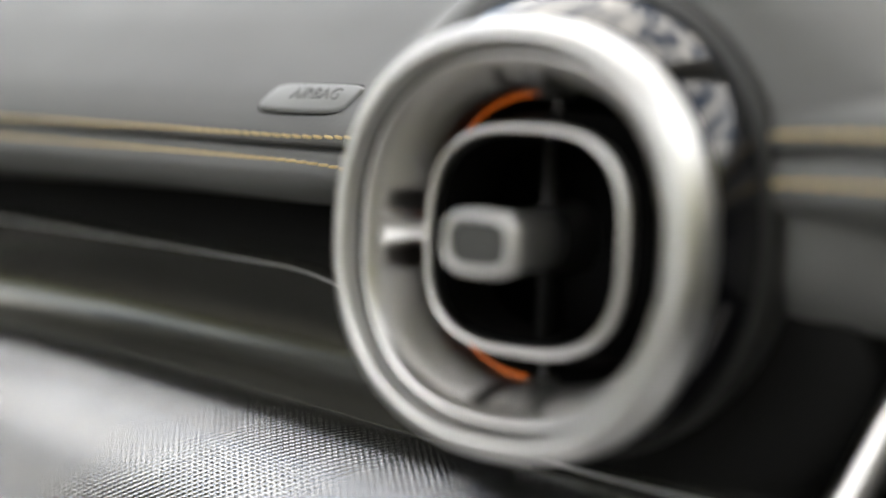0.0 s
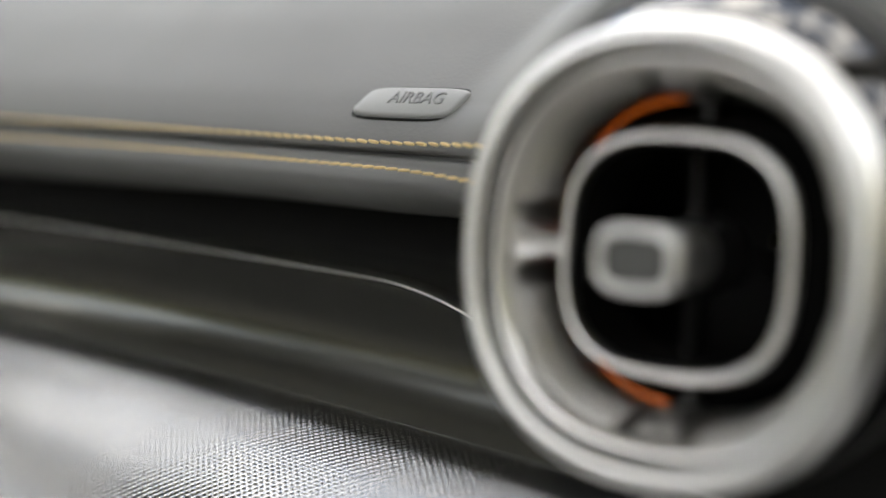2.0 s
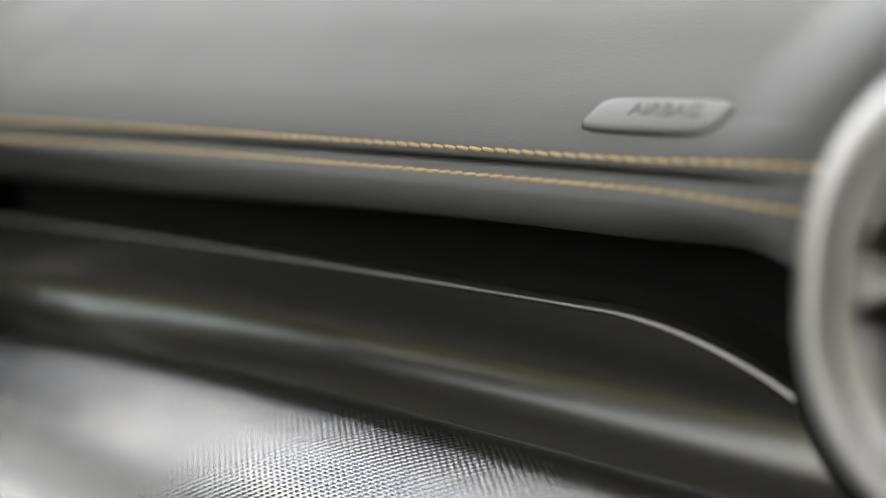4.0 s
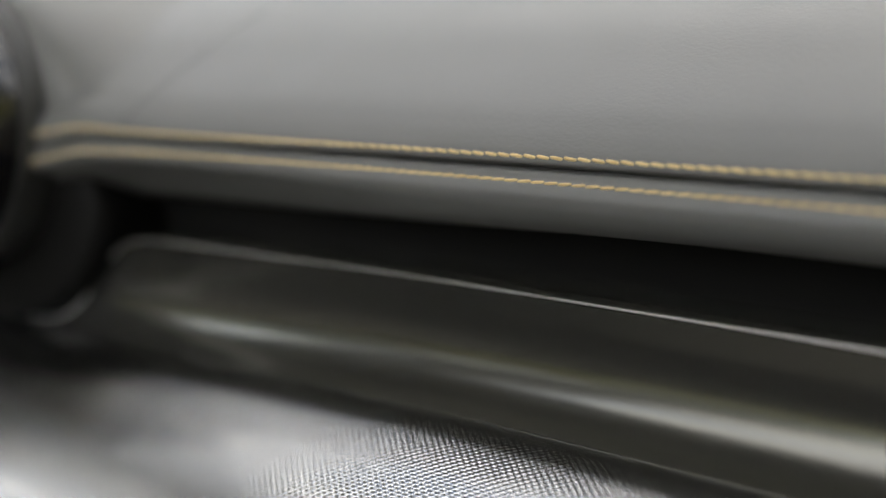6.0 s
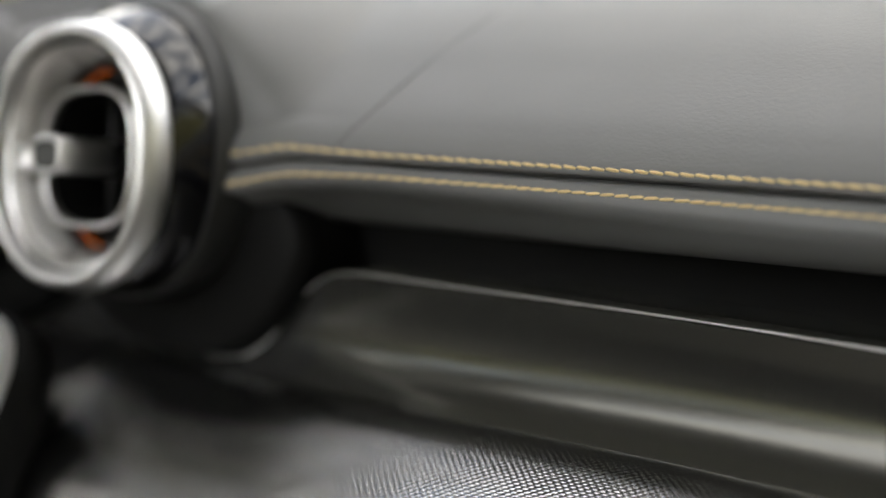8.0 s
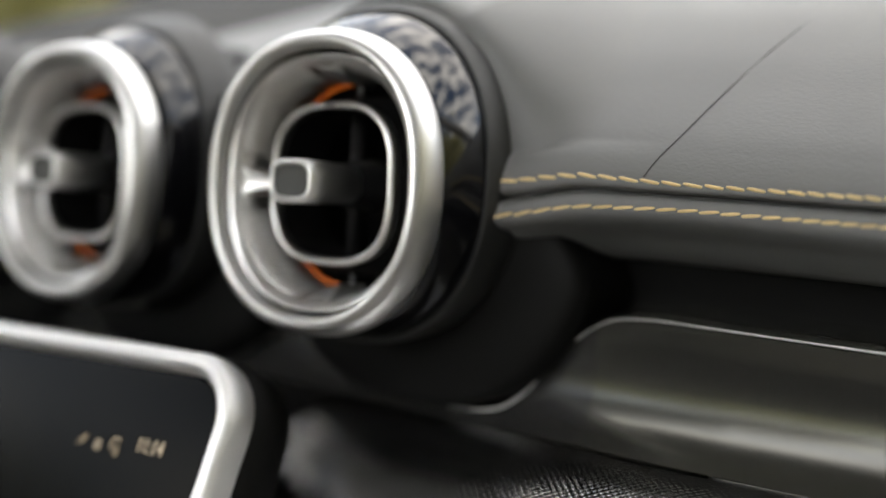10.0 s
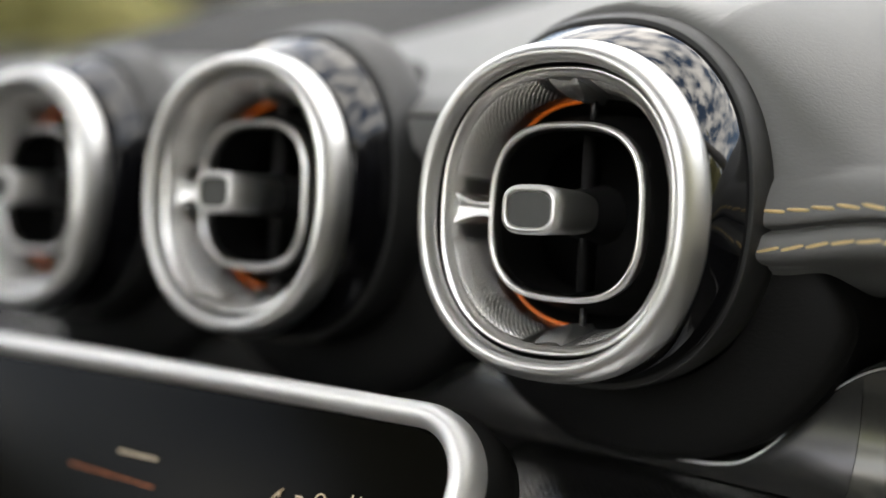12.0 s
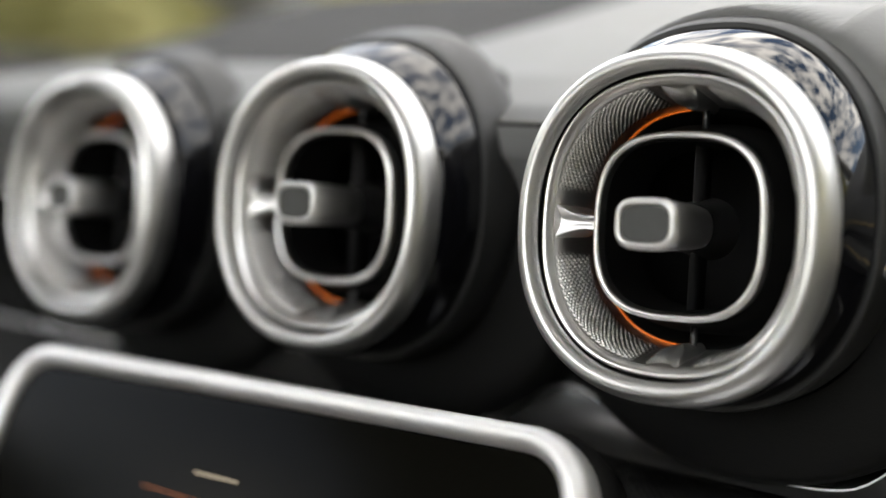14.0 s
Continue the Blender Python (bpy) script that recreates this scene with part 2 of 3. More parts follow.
def pad_shift(x, y, z):
    s = spread(x)
    dz = z - 0.0490
    k = s if abs(dz) < 0.0035 else 1 + (s - 1) * max(0, 1 - (abs(dz) - 0.0035) / 0.012)
    z2 = seam_z(x) * max(0, 1 - abs(dz) / 0.03) + 0.0490 * (1 - max(0, 1 - abs(dz) / 0.03)) + dz * k
    back = smoothstep(0.05, 0.30, y)
    z2 -= smoothstep(0.03, 0.11, y) * 0.058 * smoothstep(-0.60, -0.84, x)
    fold = smoothstep(-0.19, -0.25, x)
    if z < 0.0735 and y < 0.03:
        y += (0.0300 + 0.026 * smoothstep(0.068, 0.028, z) - y) * fold
    elif y < 0.12:
        y += 0.0097 * fold * (1 - smoothstep(0.03, 0.12, y))
    if z >= 0.0735 and y > 0.02:
        z2 += (float(np.interp(y, [0.030, 0.040, 0.070, 0.110, 0.170, 0.250, 0.33, 0.80], [0.0735, 0.0800, 0.0910, 0.1020, 0.1190, 0.1440, 0.1500, 0.13])) - z) * fold
    # the lower roll draws back beside the vents
    if z < 0.05:
        y += (0.026 * smoothstep(0.06, -0.17, x) * (1 - fold) + 0.016 * smoothstep(0.20, 0.28, x)) * smoothstep(0.046, 0.029, z)
    if z < 0.036:
        z2 -= 0.0070 * smoothstep(0.16, -0.15, x) * smoothstep(0.036, 0.026, z) * (1 - fold)
    # beyond the outer vent the leather reaches further down
    if z < 0.0335:
        end = smoothstep(0.352, 0.388, x)
        z2 -= 0.046 * end * (0.0335 - z) / 0.0093
        if y < 0.03:
            y -= 0.012 * end * (0.0335 - z) / 0.0093
    y += front(x) * (1 - 0.6 * back)
    # the leather is drawn out to the collars
    for vx, vy, vz in VENTS[2:]:
        r = math.hypot(x - vx, z2 - vz - 0.006)
        reach = vy + 0.0345 + 0.14 * max(0, r - 0.056)
        if y > reach and y < 0.16:
            y += (reach - y) * (1 - smoothstep(0.058, 0.100 if vx > 0 else (0.085 if x > vx + 0.03 and vx > -0.25 else 0.072), r)) * smoothstep(-0.035, -0.005, z2 - vz)
    return (x, y, z2)


def build_pad():
    profile = spline(PAD, 8)
    xs = np.linspace(-1.10, 0.56, 640)
    n = len(profile)
    holes = [(x, z + 0.003) for x, y, z in VENTS]
    verts = [pad_shift(float(x), float(y), float(z)) for x in xs for y, z in profile]
    faces = [(i * n + k, i * n + k + 1, (i + 1) * n + k + 1, (i + 1) * n + k) for i in range(len(xs) - 1) for k in range(n - 1)]
    # round openings behind the vents
    faces = [f for f in faces if all(math.hypot(verts[f[0]][0] - hx, verts[f[0]][2] - hz) > 0.0475 or verts[f[0]][1] > 0.10 for hx, hz in holes)]
    return obj_from("dashboard_pad", verts, faces, leather)


pad = tagged(build_pad(), "dark grey grained leather dashboard pad with contrast seam", "dashboard")


def build_top_sheet():
    """A darker grained sheet laid over the pad's top behind the middle vents."""
    ys = np.linspace(0.085, 0.60, 40)
    profile = spline(PAD, 8)
    py, pz = [p[0] for p in profile if p[1] > 0.055], [p[1] for p in profile if p[1] > 0.055]
    us = np.linspace(0, 1, 40)
    verts = []
    for lift in (0.0022, -0.002):
        for y in ys:
            for u in us:
                x1 = -0.409 + 0.17 * (y - 0.10)
                x = -1.06 + (x1 + 1.06) * float(u)
                edge = min(1, 12 * float(1 - u), 12 * float(y - 0.085) / 0.5 + 0.2)
                p = pad_shift(x, float(y), float(np.interp(y, py, pz)))
                verts.append((p[0], p[1], p[2] + (lift * (1 - (1 - edge) ** 2) if lift > 0 else lift)))
    n, m = 40, 1600
    faces = [(i * n + k, i * n + k + 1, (i + 1) * n + k + 1, (i + 1) * n + k) for i in range(39) for k in range(39)]
    rim = [k for k in range(n)] + [i * n + 39 for i in range(1, 40)] + [39 * n + k for k in range(38, -1, -1)] + [i * n for i in range(38, 0, -1)]
    faces += [(a, b, b + m, a + m) for a, b in zip(rim, rim[1:] + rim[:1])]
    return obj_from("top_sheet", verts, faces, dark_grain)


tagged(build_top_sheet(), "darker grained sheet on top of the dashboard", "dashboard cover")


# ---- lower decor ----
DECOR = [(0.040, 0.0110), (0.016, 0.0106), (0.0100, 0.0100), (0.0088, 0.0085), (0.0097, 0.0050), (0.0108, -0.003), (0.0106, -0.0115), (0.0084, -0.0195), (0.0044, -0.0265), (-0.0008, -0.0320)]
# the woven panel leaves the trim almost level and rolls over
WEAVE = [(-0.0014, -0.0326), (-0.0080, -0.0332), (-0.0160, -0.0349), (-0.0260, -0.0385), (-0.0360, -0.0434), (-0.0480, -0.0504), (-0.0600, -0.0590), (-0.0700, -0.0690), (-0.0780, -0.0830), (-0.0840, -0.1050), (-0.0840, -0.2200)]
CONSOLE = [(-0.0014, -0.0326), (-0.0050, -0.0352), (-0.0110, -0.0400), (-0.0240, -0.0520), (-0.0350, -0.0720), (-0.0400, -0.0980), (-0.0400, -0.2200)]
# how deep the trim's upper edge is cut out round the middle vents
SCALLOP_X = [-0.60, -0.53, -0.49, -0.46, -0.445, -0.432, -0.42, -0.395, -0.375, -0.345, -0.318, -0.305, -0.295, -0.285, -0.270, -0.254, -0.240, -0.225, -0.207, -0.190, -0.180, -0.174, -0.167, -0.162, -0.156, -0.145, -0.128]
SCALLOP_D = [0.0395, 0.0395, 0.040, 0.039, 0.034, 0.027, 0.028, 0.034, 0.038, 0.039, 0.037, 0.027, 0.0225, 0.024, 0.029, 0.0335, 0.0355, 0.0365, 0.0375, 0.0365, 0.033, 0.026, 0.0185, 0.0140, 0.009, 0.002, 0.0]



def sweep(name, points, x0, x1, count, mat, parent, steps=5, label=""):
    profile = spline(points, steps)
    xs = np.linspace(x0, x1, count)
    n = len(profile)
    verts = [(float(x), float(y) + front_low(float(x)), float(z) + low_z(float(x), float(z))) for x in xs for y, z in profile]
    faces = [(i * n + k, i * n + k + 1, (i + 1) * n + k + 1, (i + 1) * n + k) for i in range(count - 1) for k in range(n - 1)]
    return obj_from(name, verts, faces, mat, parent, label)


def front_low(x):
    """The lower decor runs on straight below the middle vents."""
    return front(max(x, -0.10)) + 0.014 * smoothstep(0.10, -0.24, x)


def dip(x):
    """The upper edge falls away round the vents."""
    middle = float(sum(np.interp(x + d, SCALLOP_X, SCALLOP_D) for d in (-0.005, 0, 0.005)) / 3)
    return middle + min(0.0385, 0.0125 * (max(0, x - 0.198) / 0.056) ** 2)


def low_z(x, z):
    """The lower edge of the decor sinks a little towards the middle."""
    return -0.0042 * smoothstep(0.12, -0.20, x) * smoothstep(0.0, -0.03, z) - 0.0015 * smoothstep(0.04, -0.14, x)


decor = thing("decor_panel", "glossy dark grey concave trim panel under the dashboard leather", "trim panel")
# near-black sheet paints the shade between leather and trim
sweep("recess", [(0.034, 0.0285), (0.038, -0.0050), (0.038, -0.0340), (0.010, -0.0420), (-0.004, -0.0400)], -1.05, 0.50, 120, dark_core, decor, 3, "black sheet coloured as the gap's shade")


def trim_edge(x):
    """Place of the trim's upper edge, y and z, cut out round the vents."""
    z = 0.0085 - dip(x)
    zs, ys = [q[1] for q in DECOR[:2:-1]], [q[0] for q in DECOR[:2:-1]]
    return float(np.interp(z, zs, ys)) + front_low(x), z + low_z(x, z)


def build_trough(name, x0, x1, count, material_used, label=""):
    fine = spline(DECOR[3:], 8)
    zs, ys = [float(q[1]) for q in reversed(fine)], [float(q[0]) for q in reversed(fine)]
    xs, rows = np.linspace(x0, x1, count), 26
    verts = []
    for x in xs:
        x = float(x)
        ey, ez = trim_edge(x)
        verts += [(x, ey + 0.030, ez + 0.0022), (x, ey + 0.006, ez + 0.0018), (x, ey + 0.0010, ez + 0.0012)]
        for k in range(rows):
            z = 0.0085 - dip(x) - (0.0085 - dip(x) + 0.0320) * k / (rows - 1)
            verts.append((x, float(np.interp(z, zs, ys)) + front_low(x), z + low_z(x, z)))
    n = rows + 3
    faces = [(i * n + k, i * n + k + 1, (i + 1) * n + k + 1, (i + 1) * n + k) for i in range(len(xs) - 1) for k in range(n - 1)]
    return obj_from(name, verts, faces, material_used, decor, label)


build_trough("trough", -0.150, 0.50, 240, decor_gloss)
# the trim runs on here; its dark reflections are put into the colour
build_trough("trough_dimmed", -1.05, -0.1502, 280, decor_dimmed, "same trim below the middle vents, coloured black for its dark reflections")
lip = [(float(x), *trim_edge(float(x))) for x in np.linspace(-0.60, 0.50, 320)]
obj_from("upper_lip", *tube(lip, 0.00045, 6), bright_silver, decor, "thin bright metal edge")
lip = [(float(x), front_low(float(x)) - 0.0012, -0.0323 + low_z(float(x), -0.0323)) for x in np.linspace(-0.10, 0.50, 120)]
obj_from("lower_lip", *tube(lip, 0.0005, 6), decor_gloss, decor)

knee = thing("weave_panel", "glossy woven metal-look decor panel on the lower dashboard", "trim panel")
sweep("backing", WEAVE, -0.262, 0.50, 160, weave_dark, knee)
sweep("console_face", CONSOLE, -1.05, -0.258, 60, leather_black, knee, 5, "black face behind the screen")


def build_weave():
    """Raised ovals in offset rows over the lower panel."""
    profile = [np.array(p) for p in spline(WEAVE, 24)]
    length = np.concatenate([[0], np.cumsum([np.linalg.norm(b - a) for a, b in zip(profile, profile[1:])])])
    py, pz = np.array([p[0] for p in profile]), np.array([p[1] for p in profile])
    verts, faces = [], []
    row, s = 0, 0.0012
    while s < 0.104:
        y, z = np.interp(s, length, py), np.interp(s, length, pz)
        y2, z2 = np.interp(s + 0.0005, length, py), np.interp(s + 0.0005, length, pz)
        t = np.array([y2 - y, z2 - z])
        t /= np.linalg.norm(t)
        nrm = np.array([t[1], -t[0]])
        x = -0.260 + (row % 2) * 0.0014
        while x < 0.47:
            fy, fz = front_low(x), low_z(x, float(z))
            b = len(verts)
            # a low oval dome of two rings and a crown
            for size, h in ((1.0, 0.0), (0.62, 0.00011)):
                for k in range(8):
                    dx, ds = 0.00112 * size * math.cos(k * math.pi / 4), 0.00098 * size * math.sin(k * math.pi / 4)
                    verts.append((x + dx, fy + y + t[0] * ds + nrm[0] * h, z + t[1] * ds + nrm[1] * h + fz))
            verts.append((x, fy + y + nrm[0] * 0.00015, z + nrm[1] * 0.00015 + fz))
            for k in range(8):
                q = (k + 1) % 8
                faces.append((b + k, b + q, b + 8 + q, b + 8 + k))
                faces.append((b + 8 + k, b + 8 + q, b + 16))
            x += 0.0028
        s += 0.00132
        row += 1
    ob = obj_from("weave", verts, faces, weave_gloss, knee)
    return tagged(ob, kind="stuff")


build_weave()


# ---- air vents ----
def knurled(sections, count, rows):
    """A bowl whose wall carries crossed diagonal ridges between the four spokes."""
    prof = spline(sections, rows)
    verts, faces = [], []
    L = len(prof)
    for i, (w, h, n, y) in enumerate(prof):
        f = i / (L - 1)
        band = smoothstep(0.05, 0.11, f) * (1 - smoothstep(0.72, 0.84, f))
        for k in range(count):
            a = 2 * math.pi * k / count
            u, v = squircle(a, n)
            off = min(abs(((a - c + math.pi) % (2 * math.pi)) - math.pi) for c in (0, math.pi / 2, math.pi, 3 * math.pi / 2))
            fade = band * smoothstep(0.17, 0.24, off)
            p, q = f * 12.0, a * 116 / (2 * math.pi)
            ridge = max(abs(((p + q) % 1) - 0.5), abs(((p - q) % 1) - 0.5)) * 2
            d = 0.0014 * fade * max(0, (ridge - 0.45))
            verts.append((u * (w - d), y - d * 0.4, v * (h - d)))
    for i in range(L - 1):
        for k in range(count):
            q = (k + 1) % count
            faces.append((i * count + k, i * count + q, (i + 1) * count + q, (i + 1) * count + k))
    return verts, faces


def spoke(angle, reach=0.0120):
    """A web, wide at the bowl and narrow at its inner end, hollowed along its edges."""
    verts, faces = [], []
    steps = 14
    for i in range(steps + 1):
        f = i / steps
        r = (0.0405 if reach < 0.01 else 0.0392) - reach * f
        half = 0.0021 + 0.0040 * abs(1 - 1.25 * f) ** 1.7
        if reach < 0.01:
            half = 0.0052 * math.sqrt(max(0.02, 1 - f * f))
        y0 = -0.0004 + 0.0060 * f + (0.0060 * f * f if reach < 0.01 else 0)
        deep = 0.012
        for dx, dy in ((-half * 1.25, deep), (-half, 0.0004), (-half * 0.86, 0.0), (-half * 0.3, 0.0016), (half * 0.3, 0.0016), (half * 0.86, 0.0), (half, 0.0004), (half * 1.25, deep)):
            verts.append((r * math.cos(angle) - dx * math.sin(angle), y0 + dy, r * math.sin(angle) + dx * math.cos(angle)))
    for i in range(steps):
        for k in range(7):
            faces.append((i * 8 + k, i * 8 + k + 1, (i + 1) * 8 + k + 1, (i + 1) * 8 + k))
    return verts, faces


def build_vent():
    R = 0.0515
    W = 0.0495
    N = 2.25
    vent = thing("air_vent", "round turbine air vent with satin silver rings and gloss black barrel", "air vent", "vents of the dashboard")

    def ring(name, rows, mat, closed=True, count=128, label="", n=N):
        v, f = loft([(W - d, R - d, n, y) for d, y in rows], count, closed)
        if name in ("barrel", "collar"):
            v = [(x, y, z * (1 + 2.8 * min(0.022, max(0, y - 0.004))) + 0.20 * max(0, y - 0.004)) for x, y, z in v]
        return obj_from(name, v, f, mat, vent, label)

    # outer ring: a full round rim, deeper on its outer side
    prof = spline([(0.0018, 0.0060), (0.0006, 0.0040), (0.0000, 0.0010), (0.0003, -0.0022), (0.0013, -0.0052), (0.0028, -0.0072), (0.0045, -0.0079), (0.0058, -0.0074), (0.0066, -0.0060), (0.0070, -0.0042), (0.0071, -0.0030)], 4)
    ring("outer_ring", prof, satin_silver, False, 160, "satin silver outer ring")
    # barrel and collar
    prof = spline([(0.0034, 0.0030), (0.0022, 0.0042), (0.0006, 0.0075), (-0.0008, 0.0120), (-0.0017, 0.0165), (-0.0022, 0.0205), (-0.0022, 0.0232)], 4)
    ring("barrel", prof, gloss_black, False, 160, "gloss black barrel")
    prof = spline([(-0.0016, 0.0230), (-0.0030, 0.0228), (-0.0038, 0.0235), (-0.0048, 0.0300), (-0.0056, 0.0365), (-0.0054, 0.0420), (-0.0040, 0.0426)], 4)
    ring("collar", prof, soft_plastic, False, 160, "dark grey grained collar")
    prof = spline([(-0.0030, 0.0415), (-0.0062, 0.0424), (-0.0140, 0.0436), (-0.0205, 0.0462), (-0.0228, 0.0505), (-0.0232, 0.0560), (-0.0235, 0.1000)], 3)
    verts, faces = loft([(W - d, R - d, N, y) for d, y in prof], 96)
    # it swells on its lower side alone
    low = []
    for x, y, z in verts:
        r = math.hypot(x, z)
        k = (0.0575 + (r - 0.0575) * (0.12 + 0.88 * smoothstep(-0.05, -0.45, z / r))) / r if r > 0.0575 else 1
        wide = 1 + 0.05 * smoothstep(0.0, -0.03, z) * smoothstep(0.058, 0.07, r)
        low.append((x * k * wide + 0.005 * smoothstep(0.0, -0.03, z) * smoothstep(0.058, 0.07, r), y, z * k * wide))
    obj_from("sleeve", low, faces, leather_black, vent, "black leather sleeve")
    # shadow gap: a liner whose near-black colour gives the shade
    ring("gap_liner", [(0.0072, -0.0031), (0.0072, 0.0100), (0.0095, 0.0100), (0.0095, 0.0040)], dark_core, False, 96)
    # inner basket
    prof = spline([(0.0082, 0.0080), (0.0079, 0.0000), (0.0080, -0.0018), (0.0085, -0.0027), (0.0093, -0.0027), (0.0103, -0.0019), (0.0112, -0.0006)], 4)
    ring("bezel", prof, bright_silver, False, 160, "silver inner bezel", 2.4)
    v, f = knurled([(W - d, R - d, 2.4, y) for d, y in ((0.0111, -0.0007), (0.0122, 0.0032), (0.0134, 0.0088), (0.0146, 0.0150), (0.0155, 0.0206))], 1044, 16)
    obj_from("bowl", v, f, bowl_silver, vent, "silver bowl with knurled diamond relief")
    # the light guide runs round one half alone
    guide = []
    for k in range(57):
        u, v = squircle(radians(96 + 3 * k), 2.5)
        guide.append((u * (W - 0.0160), 0.0210, v * (R - 0.0160)))
    obj_from("light_guide", *tube(guide, 0.00032, 8), orange_glow, vent, "thin glowing orange arc")
    ring("throat", [(0.0155, 0.0206), (0.0168, 0.0222), (0.0175, 0.0700), (0.0480, 0.0700)], dark_core, False, 64, "black air duct", 2.5)
    for a in (0, 90, 180, 270):
        v, f = spoke(radians(a), {0: 0.0036, 90: 0.0062, 180: 0.0116, 270: 0.0062}[a])
        obj_from("spoke", v, f, satin_silver, vent)
    # inner ring
    w, h = 0.0277, 0.0276
    prof = spline([(-0.0040, 0.0262), (-0.0032, 0.0215), (-0.0016, 0.0160), (-0.0004, 0.0105), (0.0004, 0.0088)], 4)
    v, f = loft([(w - d, h - d, 2.8, y) for d, y in prof], 144)
    obj_from("inner_sleeve", v, f, dark_core, vent, "dark flared inner sleeve")
    prof = spline([(0.0008, 0.0105), (0.0003, 0.0080), (0.0000, 0.0052), (0.0006, 0.0042), (0.0014, 0.0039), (0.0021, 0.0045), (0.0024, 0.0060), (0.0026, 0.0120), (0.0032, 0.0230)], 4)
    v, f = loft([(w - d, h - d, 2.9, y) for d, y in prof], 144)
    obj_from("inner_ring", v, f, bright_silver, vent, "slim silver inner ring")
    prof = [(0.0027, 0.0074), (0.0030, 0.0100), (0.0034, 0.0300)]
    v, f = loft([(w - d, h - d, 2.9, y) for d, y in prof], 96)
    obj_from("inner_liner", v, f, dark_core, vent)
    # upright vane, slats, pins
    bm = bmesh.new()
    bmesh.ops.create_cube(bm, size=1, matrix=Matrix.Translation((0, 0.0200, 0)) @ Matrix.Diagonal((0.0013, 0.010, 0.0505, 1)))
    bmesh.ops.bevel(bm, geom=bm.edges[:], offset=0.0005, segments=2, affect="EDGES")
    part("vane", bm, vane_plastic, vent)
    for s in (-1, 1):
        v, f = tube([(0.0015, 0.0170, s * 0.0272), (0.0015, 0.0170, s * 0.0382)], 0.0011, 10)
        obj_from("pin", v, f, vane_plastic, vent)
    # knob
    a, b = 0.0098, 0.0074
    rows = [(a - 0.0022, b - 0.0022, 3.4, -0.0137), (a - 0.0021, b - 0.0021, 3.4, -0.0145), (a - 0.0012, b - 0.0012, 3.4, -0.0148), (a - 0.0004, b - 0.0004, 3.4, -0.0143), (a, b, 3.4, -0.0132),
            (a, b, 3.4, -0.0105), (a - 0.0002, b - 0.0002, 3.2, -0.0070), (a - 0.0008, b - 0.0004, 3.0, 0.0010), (a - 0.0012, b - 0.0006, 2.8, 0.0080), (a - 0.0018, b - 0.0009, 2.6, 0.0120)]
    v, f = loft(rows, 64)
    knob = obj_from("knob", v, f, satin_silver, vent, "satin silver adjusting knob with rounded corners")
    rows = [(a - 0.0019, b - 0.0019, 3.4, -0.0134), (a - 0.0021, b - 0.0021, 3.4, -0.0138), (a - 0.0026, b - 0.0026, 3.4, -0.0139)]
    v, f = loft(rows, 64, cap_back=True)
    sharp_by_angle(obj_from("insert", v, f, knob_grey, knob, "matt dark grey inlay"))
    rows = [(a - 0.0014, b - 0.0006, 2.6, 0.0120), (a - 0.0010, b, 2.4, 0.0150), (a, b + 0.0020, 2.2, 0.0260)]
    v, f = loft(rows, 48)
    obj_from("neck", v, f, vane_plastic, knob, "black plastic neck")
    return vent


TILT = 5.0
vent = build_vent()
vent.matrix_world = pose(*VENT_P, -TILT, 0, 2.4)
for place, turn in ((VENT_R, 0.3), (VENT_M, 0.0), (VENT_L, -0.3)):
    copy_thing(vent, pose(*place, -TILT, -2.6, turn))


# ---- centre screen ----
def build_screen():
    """A leaning tablet with rounded corners in a silver frame; x across, z up its face."""
    W, H, c = 0.1395, 0.165, 0.024
    s = thing("touch_screen", "black touch screen in a silver frame, switched on", "screen")

    def outline(w, h, r, y, zo=0.0):
        pts = []
        for cx, cz, a0 in ((w - r, -r, 0), (-w + r, -r, 90), (-w + r, -2 * h + r, 180), (w - r, -2 * h + r, 270)):
            for k in range(13):
                a = radians(a0 + 90 * k / 12)
                pts.append((cx + r * math.cos(a), y, cz + r * math.sin(a) + zo))
        return pts

    def lofted(name, rows, mat, label="", cap=False):
        verts, faces = [], []
        for row in rows:
            verts += outline(*row)
        n = 52
        for i in range(len(rows) - 1):
            for k in range(n):
                q = (k + 1) % n
                faces.append((i * n + k, i * n + q, (i + 1) * n + q, (i + 1) * n + k))
        if cap:
            faces.append(tuple(range((len(rows) - 1) * n, len(rows) * n)))
        return obj_from(name, verts, faces, mat, s, label)

    rows = [(W - d, H - d, c - d * 0.8, y, -d) for d, y in spline([(0.0012, 0.0140), (0.0002, 0.0100), (0.0, 0.0050), (0.0010, 0.0015), (0.0032, -0.0002), (0.0060, 0.0004), (0.0078, 0.0028), (0.0080, 0.0050)], 4)]
    lofted("frame", rows, frame_silver, "satin silver frame")
    rows = [(W - 0.0006, H - 0.0006, c, 0.0118, -0.0006), (W + 0.0015, H + 0.0015, c, 0.0150, 0.0015), (W - 0.001, H, c, 0.0300, 0.0), (W - 0.012, H - 0.01, c, 0.0420, -0.012)]
    lofted("back_shell", rows, leather_black, "black back shell")
    d = 0.0079
    sharp_by_angle(lofted("display", [(W - d, H - d, c - d * 0.8, 0.0052, -d), (W - d - 0.0008, H - d - 0.0008, c - d * 0.8, 0.0040, -d - 0.0008)], screen_glass, "dark glass display", True))
    return s


SCREEN_LEAN = 26.6
screen = build_screen()
SCREEN_M = pose(-0.3668, -0.0608, -0.0146, -SCREEN_LEAN, -2.7, -1.2)
screen.matrix_world = SCREEN_M


